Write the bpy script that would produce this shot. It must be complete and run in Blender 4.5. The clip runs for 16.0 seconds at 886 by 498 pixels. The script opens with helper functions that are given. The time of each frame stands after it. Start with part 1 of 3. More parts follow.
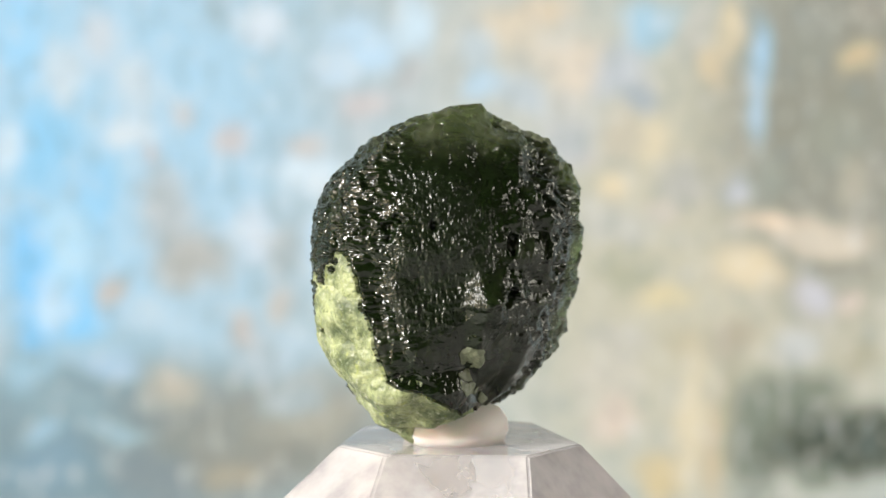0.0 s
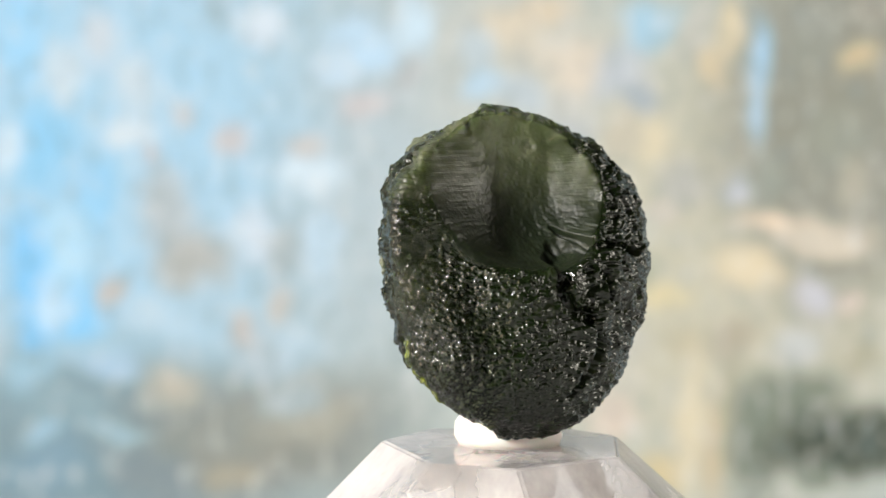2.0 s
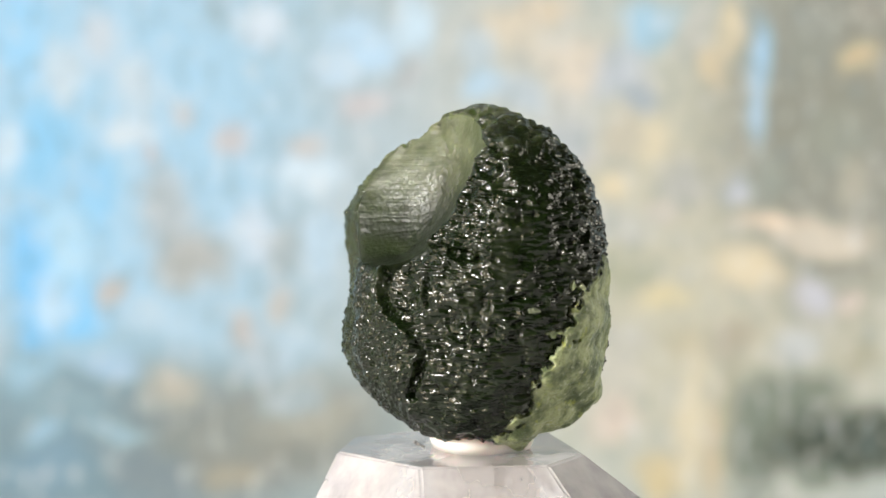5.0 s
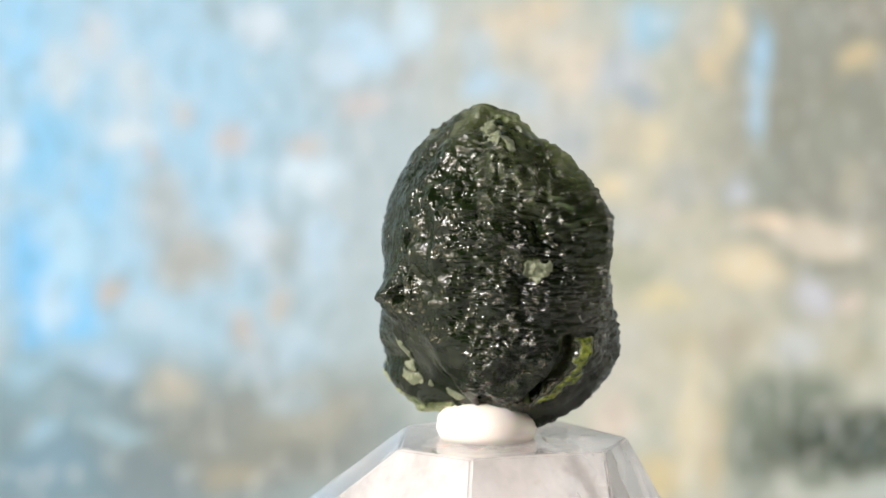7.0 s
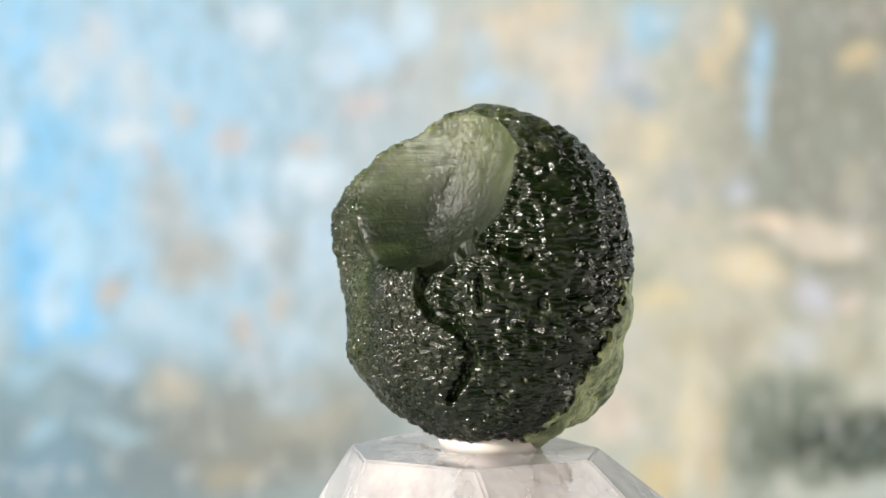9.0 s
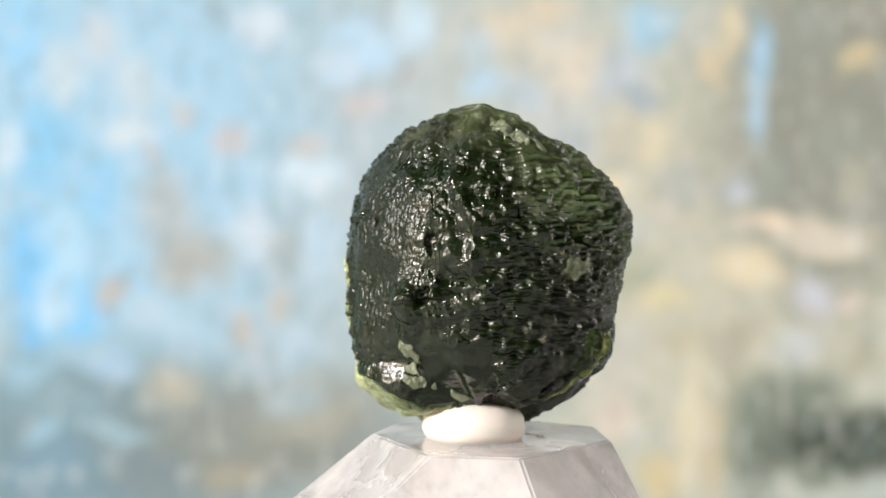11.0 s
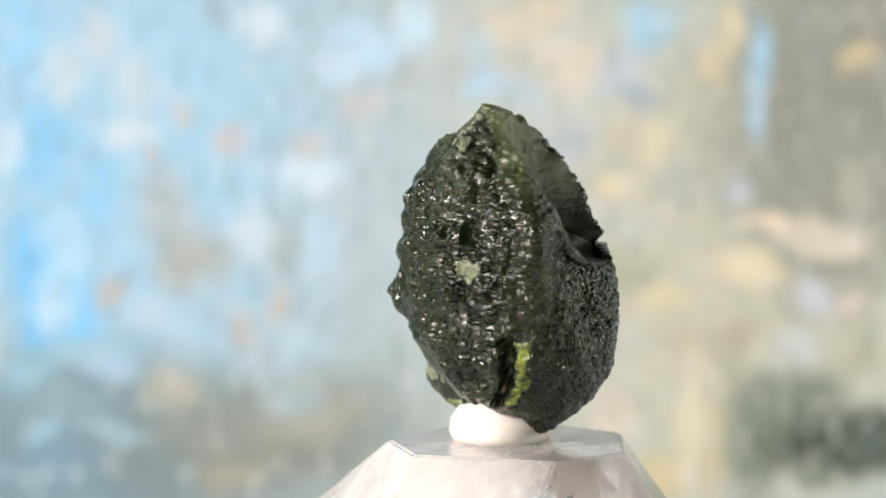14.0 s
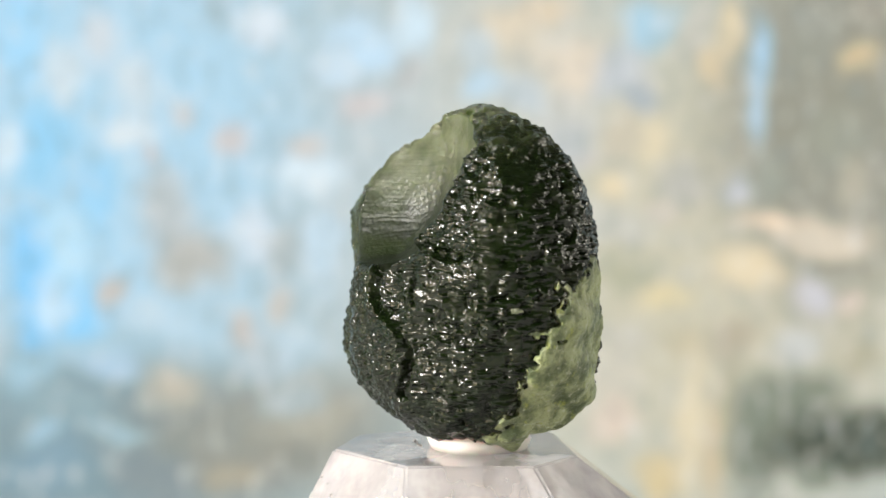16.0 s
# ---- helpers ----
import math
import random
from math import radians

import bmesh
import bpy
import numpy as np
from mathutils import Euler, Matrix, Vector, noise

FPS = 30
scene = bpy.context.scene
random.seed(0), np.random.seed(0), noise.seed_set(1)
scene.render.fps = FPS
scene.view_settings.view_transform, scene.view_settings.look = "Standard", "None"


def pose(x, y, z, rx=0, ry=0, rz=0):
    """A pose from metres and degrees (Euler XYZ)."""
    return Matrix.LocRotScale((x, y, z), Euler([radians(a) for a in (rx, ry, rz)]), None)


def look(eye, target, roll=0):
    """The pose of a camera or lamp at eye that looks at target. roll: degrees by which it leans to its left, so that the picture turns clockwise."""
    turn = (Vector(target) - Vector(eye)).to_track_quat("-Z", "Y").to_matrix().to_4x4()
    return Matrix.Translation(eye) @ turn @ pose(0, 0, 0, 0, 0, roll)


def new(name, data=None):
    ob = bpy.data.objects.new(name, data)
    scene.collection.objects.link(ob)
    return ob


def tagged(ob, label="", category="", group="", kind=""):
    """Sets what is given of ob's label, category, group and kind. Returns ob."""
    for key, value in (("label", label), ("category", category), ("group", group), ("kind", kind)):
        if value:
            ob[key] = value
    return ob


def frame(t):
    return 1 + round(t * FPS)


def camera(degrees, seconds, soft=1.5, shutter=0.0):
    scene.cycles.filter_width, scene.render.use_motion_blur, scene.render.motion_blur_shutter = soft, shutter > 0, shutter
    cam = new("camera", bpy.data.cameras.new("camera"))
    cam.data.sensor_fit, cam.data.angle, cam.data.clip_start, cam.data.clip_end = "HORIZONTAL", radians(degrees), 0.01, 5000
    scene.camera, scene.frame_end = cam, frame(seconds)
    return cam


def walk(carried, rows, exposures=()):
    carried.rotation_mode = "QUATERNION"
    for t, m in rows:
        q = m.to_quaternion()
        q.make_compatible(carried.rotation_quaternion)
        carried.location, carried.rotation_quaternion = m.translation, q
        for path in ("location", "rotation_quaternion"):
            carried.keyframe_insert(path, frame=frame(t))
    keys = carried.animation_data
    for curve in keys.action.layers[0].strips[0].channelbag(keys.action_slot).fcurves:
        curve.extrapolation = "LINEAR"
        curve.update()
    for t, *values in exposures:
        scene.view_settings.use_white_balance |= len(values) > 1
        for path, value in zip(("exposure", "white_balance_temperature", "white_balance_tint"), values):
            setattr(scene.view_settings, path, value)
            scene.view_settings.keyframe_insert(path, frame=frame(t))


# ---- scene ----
S = 4.25e-5          # metres per unit of the stone's own fine scale
ZC = 0.056           # height of the point on the turning axis that the camera aims past
DIST = 3000 * S
TILT = radians(3.44)

cam = camera(29.3, 16.0, soft=1.6)
EYE = (0.0, -DIST * math.cos(TILT), ZC + DIST * math.sin(TILT))
AIM = (-67.6 * S, 0.0, ZC)
walk(cam, [(0.0, look(EYE, AIM)), (16.0, look(EYE, AIM))])
cam.data.dof.use_dof = True
cam.data.dof.focus_distance = DIST - 150 * S
cam.data.dof.aperture_fstop = 40.0

# ---- light: daylight from the left, a little in front of the stone ----
SUN_FROM = Vector((-0.77, -0.53, 0.42)).normalized()
world = bpy.data.worlds.new("daylight")
scene.world = world
world.use_nodes = True
sky = world.node_tree.nodes.new("ShaderNodeTexSky")
sky.sky_type, sky.sun_disc = "NISHITA", False
sky.sun_elevation = math.asin(SUN_FROM.z)
sky.sun_rotation = math.atan2(SUN_FROM.x, SUN_FROM.y)
sky.air_density, sky.dust_density = 1.0, 4.0
back = world.node_tree.nodes["Background"]
back.inputs["Strength"].default_value = 0.15
world.node_tree.links.new(sky.outputs[0], back.inputs["Color"])
sun = new("sun", bpy.data.lights.new("sun", "SUN"))
sun.data.energy, sun.data.angle, sun.data.color = 3.85, radians(10), (0.985, 0.995, 1.0)
sun.matrix_world = look(SUN_FROM * 2, (0, 0, 0))
east = new("added_side_light", bpy.data.lights.new("added_side_light", "AREA"))      # added warm area lamp for light from the right; its source is unseen
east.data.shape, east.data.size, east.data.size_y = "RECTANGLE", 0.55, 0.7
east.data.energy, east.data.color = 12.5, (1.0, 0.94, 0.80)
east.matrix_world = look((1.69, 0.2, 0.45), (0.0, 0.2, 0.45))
scene.view_settings.exposure = 0.0


# ---- materials ----
def lin(r, g, b):
    return tuple(((c / 255 + 0.055) / 1.055) ** 2.4 if c > 10 else c / 255 / 12.92 for c in (r, g, b)) + (1.0,)


class Nodes:
    """A small wrapper to wire shader nodes."""

    def __init__(self, name):
        self.mat = bpy.data.materials.new(name)
        self.mat.use_nodes = True
        self.tree = self.mat.node_tree
        self.shader = self.tree.nodes["Principled BSDF"]
        self.out = self.tree.nodes["Material Output"]

    def add(self, kind, **values):
        n = self.tree.nodes.new("ShaderNode" + kind)
        for key, v in values.items():
            setattr(n, key, v)
        return n

    def put(self, socket, value):
        if isinstance(value, bpy.types.NodeSocket):
            self.tree.links.new(value, socket)
        else:
            socket.default_value = value

    def coords(self):
        return self.add("TexCoord").outputs["Object"]

    def scaled(self, vec, sx, sy, sz):
        n = self.add("VectorMath", operation="MULTIPLY")
        self.put(n.inputs[0], vec)
        n.inputs[1].default_value = (sx, sy, sz)
        return n.outputs[0]

    def noise(self, vec, scale, detail=3.0, rough=0.55, colour=False):
        n = self.add("TexNoise")
        self.put(n.inputs["Vector"], vec)
        n.inputs["Scale"].default_value, n.inputs["Detail"].default_value = scale, detail
        n.inputs["Roughness"].default_value = rough
        return n.outputs["Color" if colour else "Fac"]

    def span(self, value, a, b, c=0.0, d=1.0, smooth=True):
        n = self.add("MapRange", interpolation_type="SMOOTHSTEP" if smooth else "LINEAR")
        self.put(n.inputs["Value"], value)
        for key, v in (("From Min", a), ("From Max", b), ("To Min", c), ("To Max", d)):
            n.inputs[key].default_value = v
        return n.outputs["Result"]

    def mix(self, fac, a, b):
        n = self.add("Mix", data_type="RGBA")
        self.put(n.inputs[0], fac)
        self.put(n.inputs[6], a)
        self.put(n.inputs[7], b)
        return n.outputs[2]

    def maths(self, op, a, b=0.0):
        n = self.add("Math", operation=op)
        self.put(n.inputs[0], a)
        self.put(n.inputs[1], b)
        return n.outputs[0]

    def attr(self, name):
        return self.add("Attribute", attribute_name=name).outputs["Fac"]

    def bump(self, height, strength, distance):
        n = self.add("Bump")
        self.put(n.inputs["Height"], height)
        n.inputs["Strength"].default_value, n.inputs["Distance"].default_value = strength, distance
        return n.outputs[0]

    def set(self, **values):
        for key, v in values.items():
            self.put(self.shader.inputs[key.replace("_", " ")], v)
        return self


def stone_material():
    """Dark bottle-green natural glass with an etched skin; thin edges let light seep through."""
    n = Nodes("green_glass_skin")
    at = n.coords()
    thin, smooth, grainy = n.attr("thin"), n.attr("smooth"), n.attr("grain")
    mottle = n.noise(at, 900, 4, 0.6)
    long = n.noise(n.scaled(at, 1, 1, 2.6), 1500, 0.8, 0.5)
    round_ = n.noise(at, 3600, 0.5, 0.5)
    fine = n.add("Mix")
    n.put(fine.inputs[0], grainy)
    n.put(fine.inputs[2], long)
    n.put(fine.inputs[3], round_)
    folds = n.noise(n.scaled(at, 1, 1, 0.9), 1500, 2.0, 0.5)
    skin = n.add("Mix")
    n.put(skin.inputs[0], n.attr("flow"))
    n.put(skin.inputs[2], fine.outputs[0])
    n.put(skin.inputs[3], n.maths("ADD", n.maths("MULTIPLY", folds, 1.2), n.maths("MULTIPLY", long, 0.35)))
    dark = n.mix(mottle, (0.002, 0.004, 0.001, 1), (0.008, 0.017, 0.0035, 1))
    rough = n.span(smooth, 0, 1, 0.08, 0.28)
    rough = n.maths("ADD", rough, n.maths("MULTIPLY", n.attr("frost"), 0.28))
    n.set(Base_Color=dark, Roughness=rough, IOR=1.5)
    bump = n.add("Bump")
    brushed = n.add("Mix")                          # fine upright strokes on the smooth face
    n.put(brushed.inputs[0], smooth)
    n.put(brushed.inputs[2], skin.outputs[0])
    n.put(brushed.inputs[3], n.maths("ADD", n.noise(n.scaled(at, 1, 1, 0.45), 2600, 2.5, 0.6), n.maths("MULTIPLY", round_, 0.5)))
    n.put(bump.inputs["Height"], n.maths("ADD", brushed.outputs[0], n.maths("MULTIPLY", mottle, 0.8)))
    n.put(bump.inputs["Strength"], n.attr("relief"))
    bump.inputs["Distance"].default_value = 0.0002
    n.put(n.shader.inputs["Normal"], bump.outputs[0])
    # paler colour of the thin places, helping to mimic light coming through them
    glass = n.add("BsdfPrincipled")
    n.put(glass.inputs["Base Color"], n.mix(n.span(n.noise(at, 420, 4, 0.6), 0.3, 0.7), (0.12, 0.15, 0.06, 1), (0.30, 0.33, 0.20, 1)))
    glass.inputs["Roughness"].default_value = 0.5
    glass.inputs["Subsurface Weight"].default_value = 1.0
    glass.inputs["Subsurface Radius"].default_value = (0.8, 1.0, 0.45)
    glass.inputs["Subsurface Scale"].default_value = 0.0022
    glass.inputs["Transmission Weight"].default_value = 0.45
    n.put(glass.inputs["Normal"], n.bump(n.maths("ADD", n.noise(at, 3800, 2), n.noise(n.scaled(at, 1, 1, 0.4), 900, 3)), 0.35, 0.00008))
    edge = n.add("BsdfPrincipled")
    n.put(edge.inputs["Base Color"], n.mix(n.span(n.noise(at, 700, 4, 0.6), 0.3, 0.7), (0.28, 0.40, 0.09, 1), (0.62, 0.74, 0.28, 1)))
    edge.inputs["Roughness"].default_value = 0.22
    edge.inputs["Transmission Weight"].default_value = 1.0
    n.put(edge.inputs["Normal"], bump.outputs[0])
    rims = n.add("MixShader")
    n.put(rims.inputs[0], n.attr("clear"))
    n.put(rims.inputs[1], n.shader.outputs[0])
    n.put(rims.inputs[2], edge.outputs[0])
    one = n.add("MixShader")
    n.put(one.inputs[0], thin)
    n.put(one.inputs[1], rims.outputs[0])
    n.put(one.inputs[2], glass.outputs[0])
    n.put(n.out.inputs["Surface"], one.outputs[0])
    return n.mat


def fracture_material():
    """Fresh break in the same glass: pale yellow-green, crumbly, with clear and cloudy places."""
    n = Nodes("pale_green_break")
    at = n.coords()
    big, fine = n.noise(at, 480, 5, 0.65), n.noise(at, 2200, 4, 0.65)
    tone = n.mix(n.span(big, 0.36, 0.64), (0.10, 0.135, 0.06, 1), (0.42, 0.47, 0.25, 1))
    tone = n.mix(n.span(n.noise(n.scaled(at, 1.3, 1.3, 1), 800, 5, 0.65), 0.58, 0.70, 0, 0.7), tone, (0.44, 0.49, 0.11, 1))
    tone = n.mix(n.span(fine, 0.56, 0.70, 0, 0.75), tone, (0.54, 0.57, 0.42, 1))
    tone = n.mix(n.span(fine, 0.44, 0.32, 0, 0.8), tone, (0.13, 0.17, 0.06, 1))
    n.set(Base_Color=tone, Roughness=0.36, Subsurface_Weight=0.4, Subsurface_Scale=0.0006)
    n.shader.inputs["Subsurface Radius"].default_value = (0.9, 1.0, 0.5)
    n.put(n.shader.inputs["Normal"], n.bump(n.maths("ADD", n.maths("MULTIPLY", fine, 0.6), n.maths("MULTIPLY", big, 1.5)), 0.85, 0.00022))
    return n.mat


def glow_material():
    n = Nodes("yellow_green_glow")
    at = n.coords()
    # opaque colour that stands in for light shining through the stone
    n.set(Base_Color=n.mix(n.span(n.noise(at, 1300, 4, 0.6), 0.35, 0.65), (0.02, 0.03, 0.005, 1), (0.20, 0.24, 0.03, 1)), Roughness=0.2)
    n.put(n.shader.inputs["Normal"], n.bump(n.noise(at, 2600, 3), 0.8, 0.0002))
    return n.mat


def chip_material():
    n = Nodes("cloudy_chip")
    at = n.coords()
    n.set(Base_Color=n.mix(n.noise(at, 1500, 4, 0.6), (0.08, 0.10, 0.055, 1), (0.24, 0.26, 0.17, 1)), Roughness=0.3)
    n.put(n.shader.inputs["Normal"], n.bump(n.noise(at, 2600, 3), 0.8, 0.0003))
    return n.mat


def quartz_material():
    """Polished quartz, clear in parts and clouded by pale veils."""
    n = Nodes("milky_quartz")
    at = n.coords()
    veil = n.span(n.noise(n.scaled(at, 1, 1, 0.6), 110, 5, 0.6), 0.25, 0.75)
    tan = n.span(n.noise(at, 330, 5, 0.6), 0.62, 0.76, 0, 0.4)
    tone = n.mix(veil, (0.96, 0.96, 0.98, 1), (0.97, 0.92, 0.93, 1))
    n.set(Base_Color=n.mix(tan, tone, (0.72, 0.62, 0.52, 1)), Roughness=n.span(veil, 0, 1, 0.07, 0.2), IOR=1.54,
          Transmission_Weight=n.span(veil, 0, 1, 0.80, 0.45))
    n.put(n.shader.inputs["Normal"], n.bump(n.noise(at, 420, 4), 0.15, 0.0004))
    return n.mat


def veil_material():
    n = Nodes("cloudy_veil")
    at = n.coords()
    n.set(Base_Color=n.mix(n.noise(at, 500, 5, 0.65), (0.72, 0.66, 0.60, 1), (0.95, 0.92, 0.91, 1)), Roughness=0.5, Transmission_Weight=0.8, IOR=1.03)
    return n.mat


def putty_material():
    n = Nodes("white_putty")
    n.set(Base_Color=n.mix(n.noise(n.coords(), 700, 4), (0.84, 0.77, 0.72, 1), (0.88, 0.83, 0.79, 1)), Roughness=0.55, Subsurface_Weight=0.3, Subsurface_Scale=0.001)
    n.put(n.shader.inputs["Normal"], n.bump(n.noise(n.coords(), 1200, 3), 0.2, 0.0002))
    return n.mat


def table_material():
    n = Nodes("white_bounce_wood")
    at = n.scaled(n.coords(), 1, 12, 12)
    n.set(Base_Color=n.mix(n.noise(at, 14, 6, 0.6), (0.70, 0.68, 0.66, 1), (0.82, 0.81, 0.79, 1)), Roughness=0.5)
    return n.mat


def plaster_material():
    n = Nodes("dull_plaster")
    at = n.coords()
    n.set(Base_Color=n.mix(n.noise(at, 3, 6, 0.6), (0.20, 0.19, 0.17, 1), (0.27, 0.26, 0.24, 1)), Roughness=0.85)
    n.put(n.shader.inputs["Normal"], n.bump(n.noise(at, 60, 4), 0.2, 0.002))
    return n.mat


def ground_material():
    n = Nodes("grey_floor")
    n.set(Base_Color=n.mix(n.noise(n.coords(), 6, 6, 0.6), (0.25, 0.24, 0.22, 1), (0.36, 0.35, 0.33, 1)), Roughness=0.7)
    return n.mat


BACK_Y = 0.60                                   # the backdrop's distance behind the axis
U = (DIST + BACK_Y) / 3000 * 100                # a hundredth of the picture's fine scale, at the backdrop


def backdrop_material():
    """Softly mottled backdrop; its patches are in the sheet's own colour layer."""
    n = Nodes("mottled_backdrop")
    at = n.scaled(n.coords(), 1 / U, 1 / U, 1 / U)
    tone = n.add("Attribute", attribute_name="patches").outputs["Color"]
    stroke = n.noise(n.scaled(at, 1.5, 0, 0.8), 1.7, 3.0, 0.6)
    tone = n.mix(n.span(stroke, 0.54, 0.72, 0, 0.38), tone, lin(228, 228, 230))
    tone = n.mix(n.span(stroke, 0.47, 0.28, 0, 0.34), tone, lin(148, 160, 164))
    flecks = n.noise(n.scaled(at, 1.2, 5, 0.9), 2.6, 2.0, 0.55)
    tone = n.mix(n.span(flecks, 0.54, 0.7, 0, 0.3), tone, lin(232, 230, 228))
    tone = n.mix(n.span(flecks, 0.47, 0.3, 0, 0.36), tone, lin(146, 158, 162))
    cool = n.add("Mix", data_type="RGBA", blend_type="MULTIPLY")
    cool.inputs[0].default_value = 1.0
    n.put(cool.inputs[6], tone)
    cool.inputs[7].default_value = (0.845, 0.90, 0.945, 1)
    n.set(Base_Color=cool.outputs[2], Roughness=0.9, Specular_IOR_Level=0.1)
    return n.mat


MAT_STONE, MAT_BREAK, MAT_CHIP, MAT_GLOW = stone_material(), fracture_material(), chip_material(), glow_material()
MAT_QUARTZ, MAT_PUTTY, MAT_VEIL = quartz_material(), putty_material(), veil_material()
MAT_TABLE, MAT_GROUND, MAT_BACK, MAT_WALL = table_material(), ground_material(), backdrop_material(), plaster_material()


# ---- mesh helpers ----
def part(name, bm, material, parent=None, label="", smooth=False):
    mesh = bpy.data.meshes.new(name)
    bm.to_mesh(mesh)
    bm.free()
    mesh.materials.append(material)
    if smooth:
        mesh.polygons.foreach_set("use_smooth", [True] * len(mesh.polygons))
    ob = new(name, mesh)
    ob.parent = parent
    return tagged(ob, label)


def slab(x0, x1, y0, y1, z0, z1, bevel=0.0):
    bm = bmesh.new()
    bmesh.ops.create_cube(bm, size=1)
    for v in bm.verts:
        v.co = Vector((x0 + (v.co.x + 0.5) * (x1 - x0), y0 + (v.co.y + 0.5) * (y1 - y0), z0 + (v.co.z + 0.5) * (z1 - z0)))
    if bevel:
        bmesh.ops.bevel(bm, geom=bm.edges[:], offset=bevel, segments=2, affect="EDGES")
    return bm


def hash3(ix, iy, iz, seed):
    h = (ix * 374761393 + iy * 668265263 + iz * 2147483647 + seed * 974634541) & 0xFFFFFFFF
    h = ((h ^ (h >> 13)) * 1274126177) & 0xFFFFFFFF
    return ((h ^ (h >> 16)) & 0xFFFF) / 65535.0


def vnoise(p, seed):
    i = np.floor(p).astype(np.int64)
    f = p - i
    f = f * f * (3 - 2 * f)
    out = 0
    for dx in (0, 1):
        for dy in (0, 1):
            for dz in (0, 1):
                w = (f[..., 0] if dx else 1 - f[..., 0]) * (f[..., 1] if dy else 1 - f[..., 1]) * (f[..., 2] if dz else 1 - f[..., 2])
                out = out + w * hash3(i[..., 0] + dx, i[..., 1] + dy, i[..., 2] + dz, seed)
    return out * 2 - 1


def ramp(x, a, b):
    t = np.clip((x - a) / (b - a), 0, 1)
    return t * t * (3 - 2 * t)


def wrap(a):
    return (a + 180) % 360 - 180


def fill(name, co, quads, material, layers=()):
    """A smooth mesh object from arrays of places and of four-cornered faces."""
    mesh = bpy.data.meshes.new(name)
    mesh.vertices.add(len(co))
    mesh.vertices.foreach_set("co", co.astype(np.float32).ravel())
    mesh.loops.add(quads.size)
    mesh.loops.foreach_set("vertex_index", quads.astype(np.int32).ravel())
    mesh.polygons.add(len(quads))
    mesh.polygons.foreach_set("loop_start", (np.arange(len(quads)) * 4).astype(np.int32))
    mesh.update(calc_edges=True)
    mesh.polygons.foreach_set("use_smooth", [True] * len(quads))
    for key, values in layers:
        a = mesh.attributes.new(key, "FLOAT", "POINT")
        a.data.foreach_set("value", values.astype(np.float32).ravel())
    mesh.validate()
    mesh.materials.append(material)
    return new(name, mesh)


# ---- setting ----
def backdrop():
    """A wide upright sheet, 20 mm thick, with soft patches of colour."""
    def steps(half, near, fine, coarse):
        inner = np.arange(-near, near + 1, fine)
        return np.concatenate([np.arange(-half, -near, coarse), inner, np.arange(near + coarse, half + 1, coarse)]) * U / 100
    xs, zs = steps(3700, 900, 9, 200), steps(3170, 540, 9, 200)
    X, Z = np.meshgrid(xs, zs)
    grid = np.stack([X, 0 * X, Z], -1)
    p = grid / U
    x = p[..., 0] * 100 + 784 + 26 * vnoise(p * 0.9 + 7, 51) + 9 * vnoise(p * 2.6, 52)
    y = 441 - p[..., 2] * 100 + 26 * vnoise(p * 0.9 + 31, 53) + 9 * vnoise(p * 2.6, 54)
    tone = np.zeros(X.shape + (3,)) + np.array(lin(186, 196, 198)[:3])

    def blob(cx, cy, sx, sy, rgb, strength=0.95, hard=0.28):
        w = strength * (1 - ramp(np.hypot((x - cx) / sx, (y - cy) / sy), hard, 1.15))[..., None]
        tone[:] = tone * (1 - w) + np.array(lin(*rgb)[:3]) * w

    # wide washes
    blob(150, 250, 640, 640, (180, 212, 234), 1.0, .3)
    blob(1300, 480, 640, 640, (202, 199, 184), 1.0, .3)
    blob(720, 300, 260, 420, (192, 204, 212), .8, .2)
    blob(1470, 200, 250, 430, (158, 158, 148), 1.0, .45)
    blob(130, 810, 520, 230, (142, 164, 174), 1.0, .35)
    blob(480, 780, 320, 160, (154, 157, 152), 1.0, .3)
    blob(900, 100, 230, 200, (206, 205, 198), .8, .2)
    # upper left: sky blue with white and rosy patches
    blob(20, 60, 60, 120, (170, 214, 244))
    blob(70, 250, 70, 120, (158, 208, 240))
    blob(150, 350, 50, 100, (160, 208, 240))
    blob(90, 440, 90, 100, (190, 224, 246))
    blob(110, 550, 120, 80, (150, 208, 246))
    blob(30, 480, 60, 140, (146, 204, 244))
    blob(60, 600, 60, 60, (140, 200, 240))
    blob(450, 50, 55, 60, (218, 228, 240))
    blob(170, 60, 55, 70, (210, 218, 228))
    blob(100, 120, 50, 60, (210, 224, 236))
    blob(5, 245, 35, 60, (214, 230, 244))
    blob(225, 235, 75, 40, (220, 230, 240))
    blob(240, 150, 60, 80, (206, 220, 232))
    blob(720, 40, 50, 70, (210, 228, 242))
    blob(630, 70, 70, 60, (198, 222, 242))
    blob(590, 120, 40, 40, (204, 222, 238))
    blob(540, 305, 105, 42, (218, 232, 244))
    blob(440, 410, 40, 60, (216, 226, 238))
    blob(590, 430, 50, 90, (198, 218, 234))
    blob(650, 185, 60, 45, (211, 206, 209))
    blob(415, 250, 30, 50, (211, 207, 211))
    blob(340, 200, 25, 30, (206, 207, 212))
    blob(265, 280, 25, 30, (208, 204, 208))
    blob(535, 255, 40, 25, (207, 206, 208))
    blob(290, 370, 80, 90, (190, 198, 204))
    blob(700, 120, 30, 40, (186, 190, 194))
    blob(480, 270, 40, 60, (176, 200, 216))
    blob(390, 30, 20, 60, (176, 198, 212))
    blob(500, 440, 60, 70, (182, 192, 198))
    # lower left: paler blue over grey
    blob(200, 520, 35, 40, (200, 194, 191))
    blob(330, 460, 100, 70, (190, 190, 188))
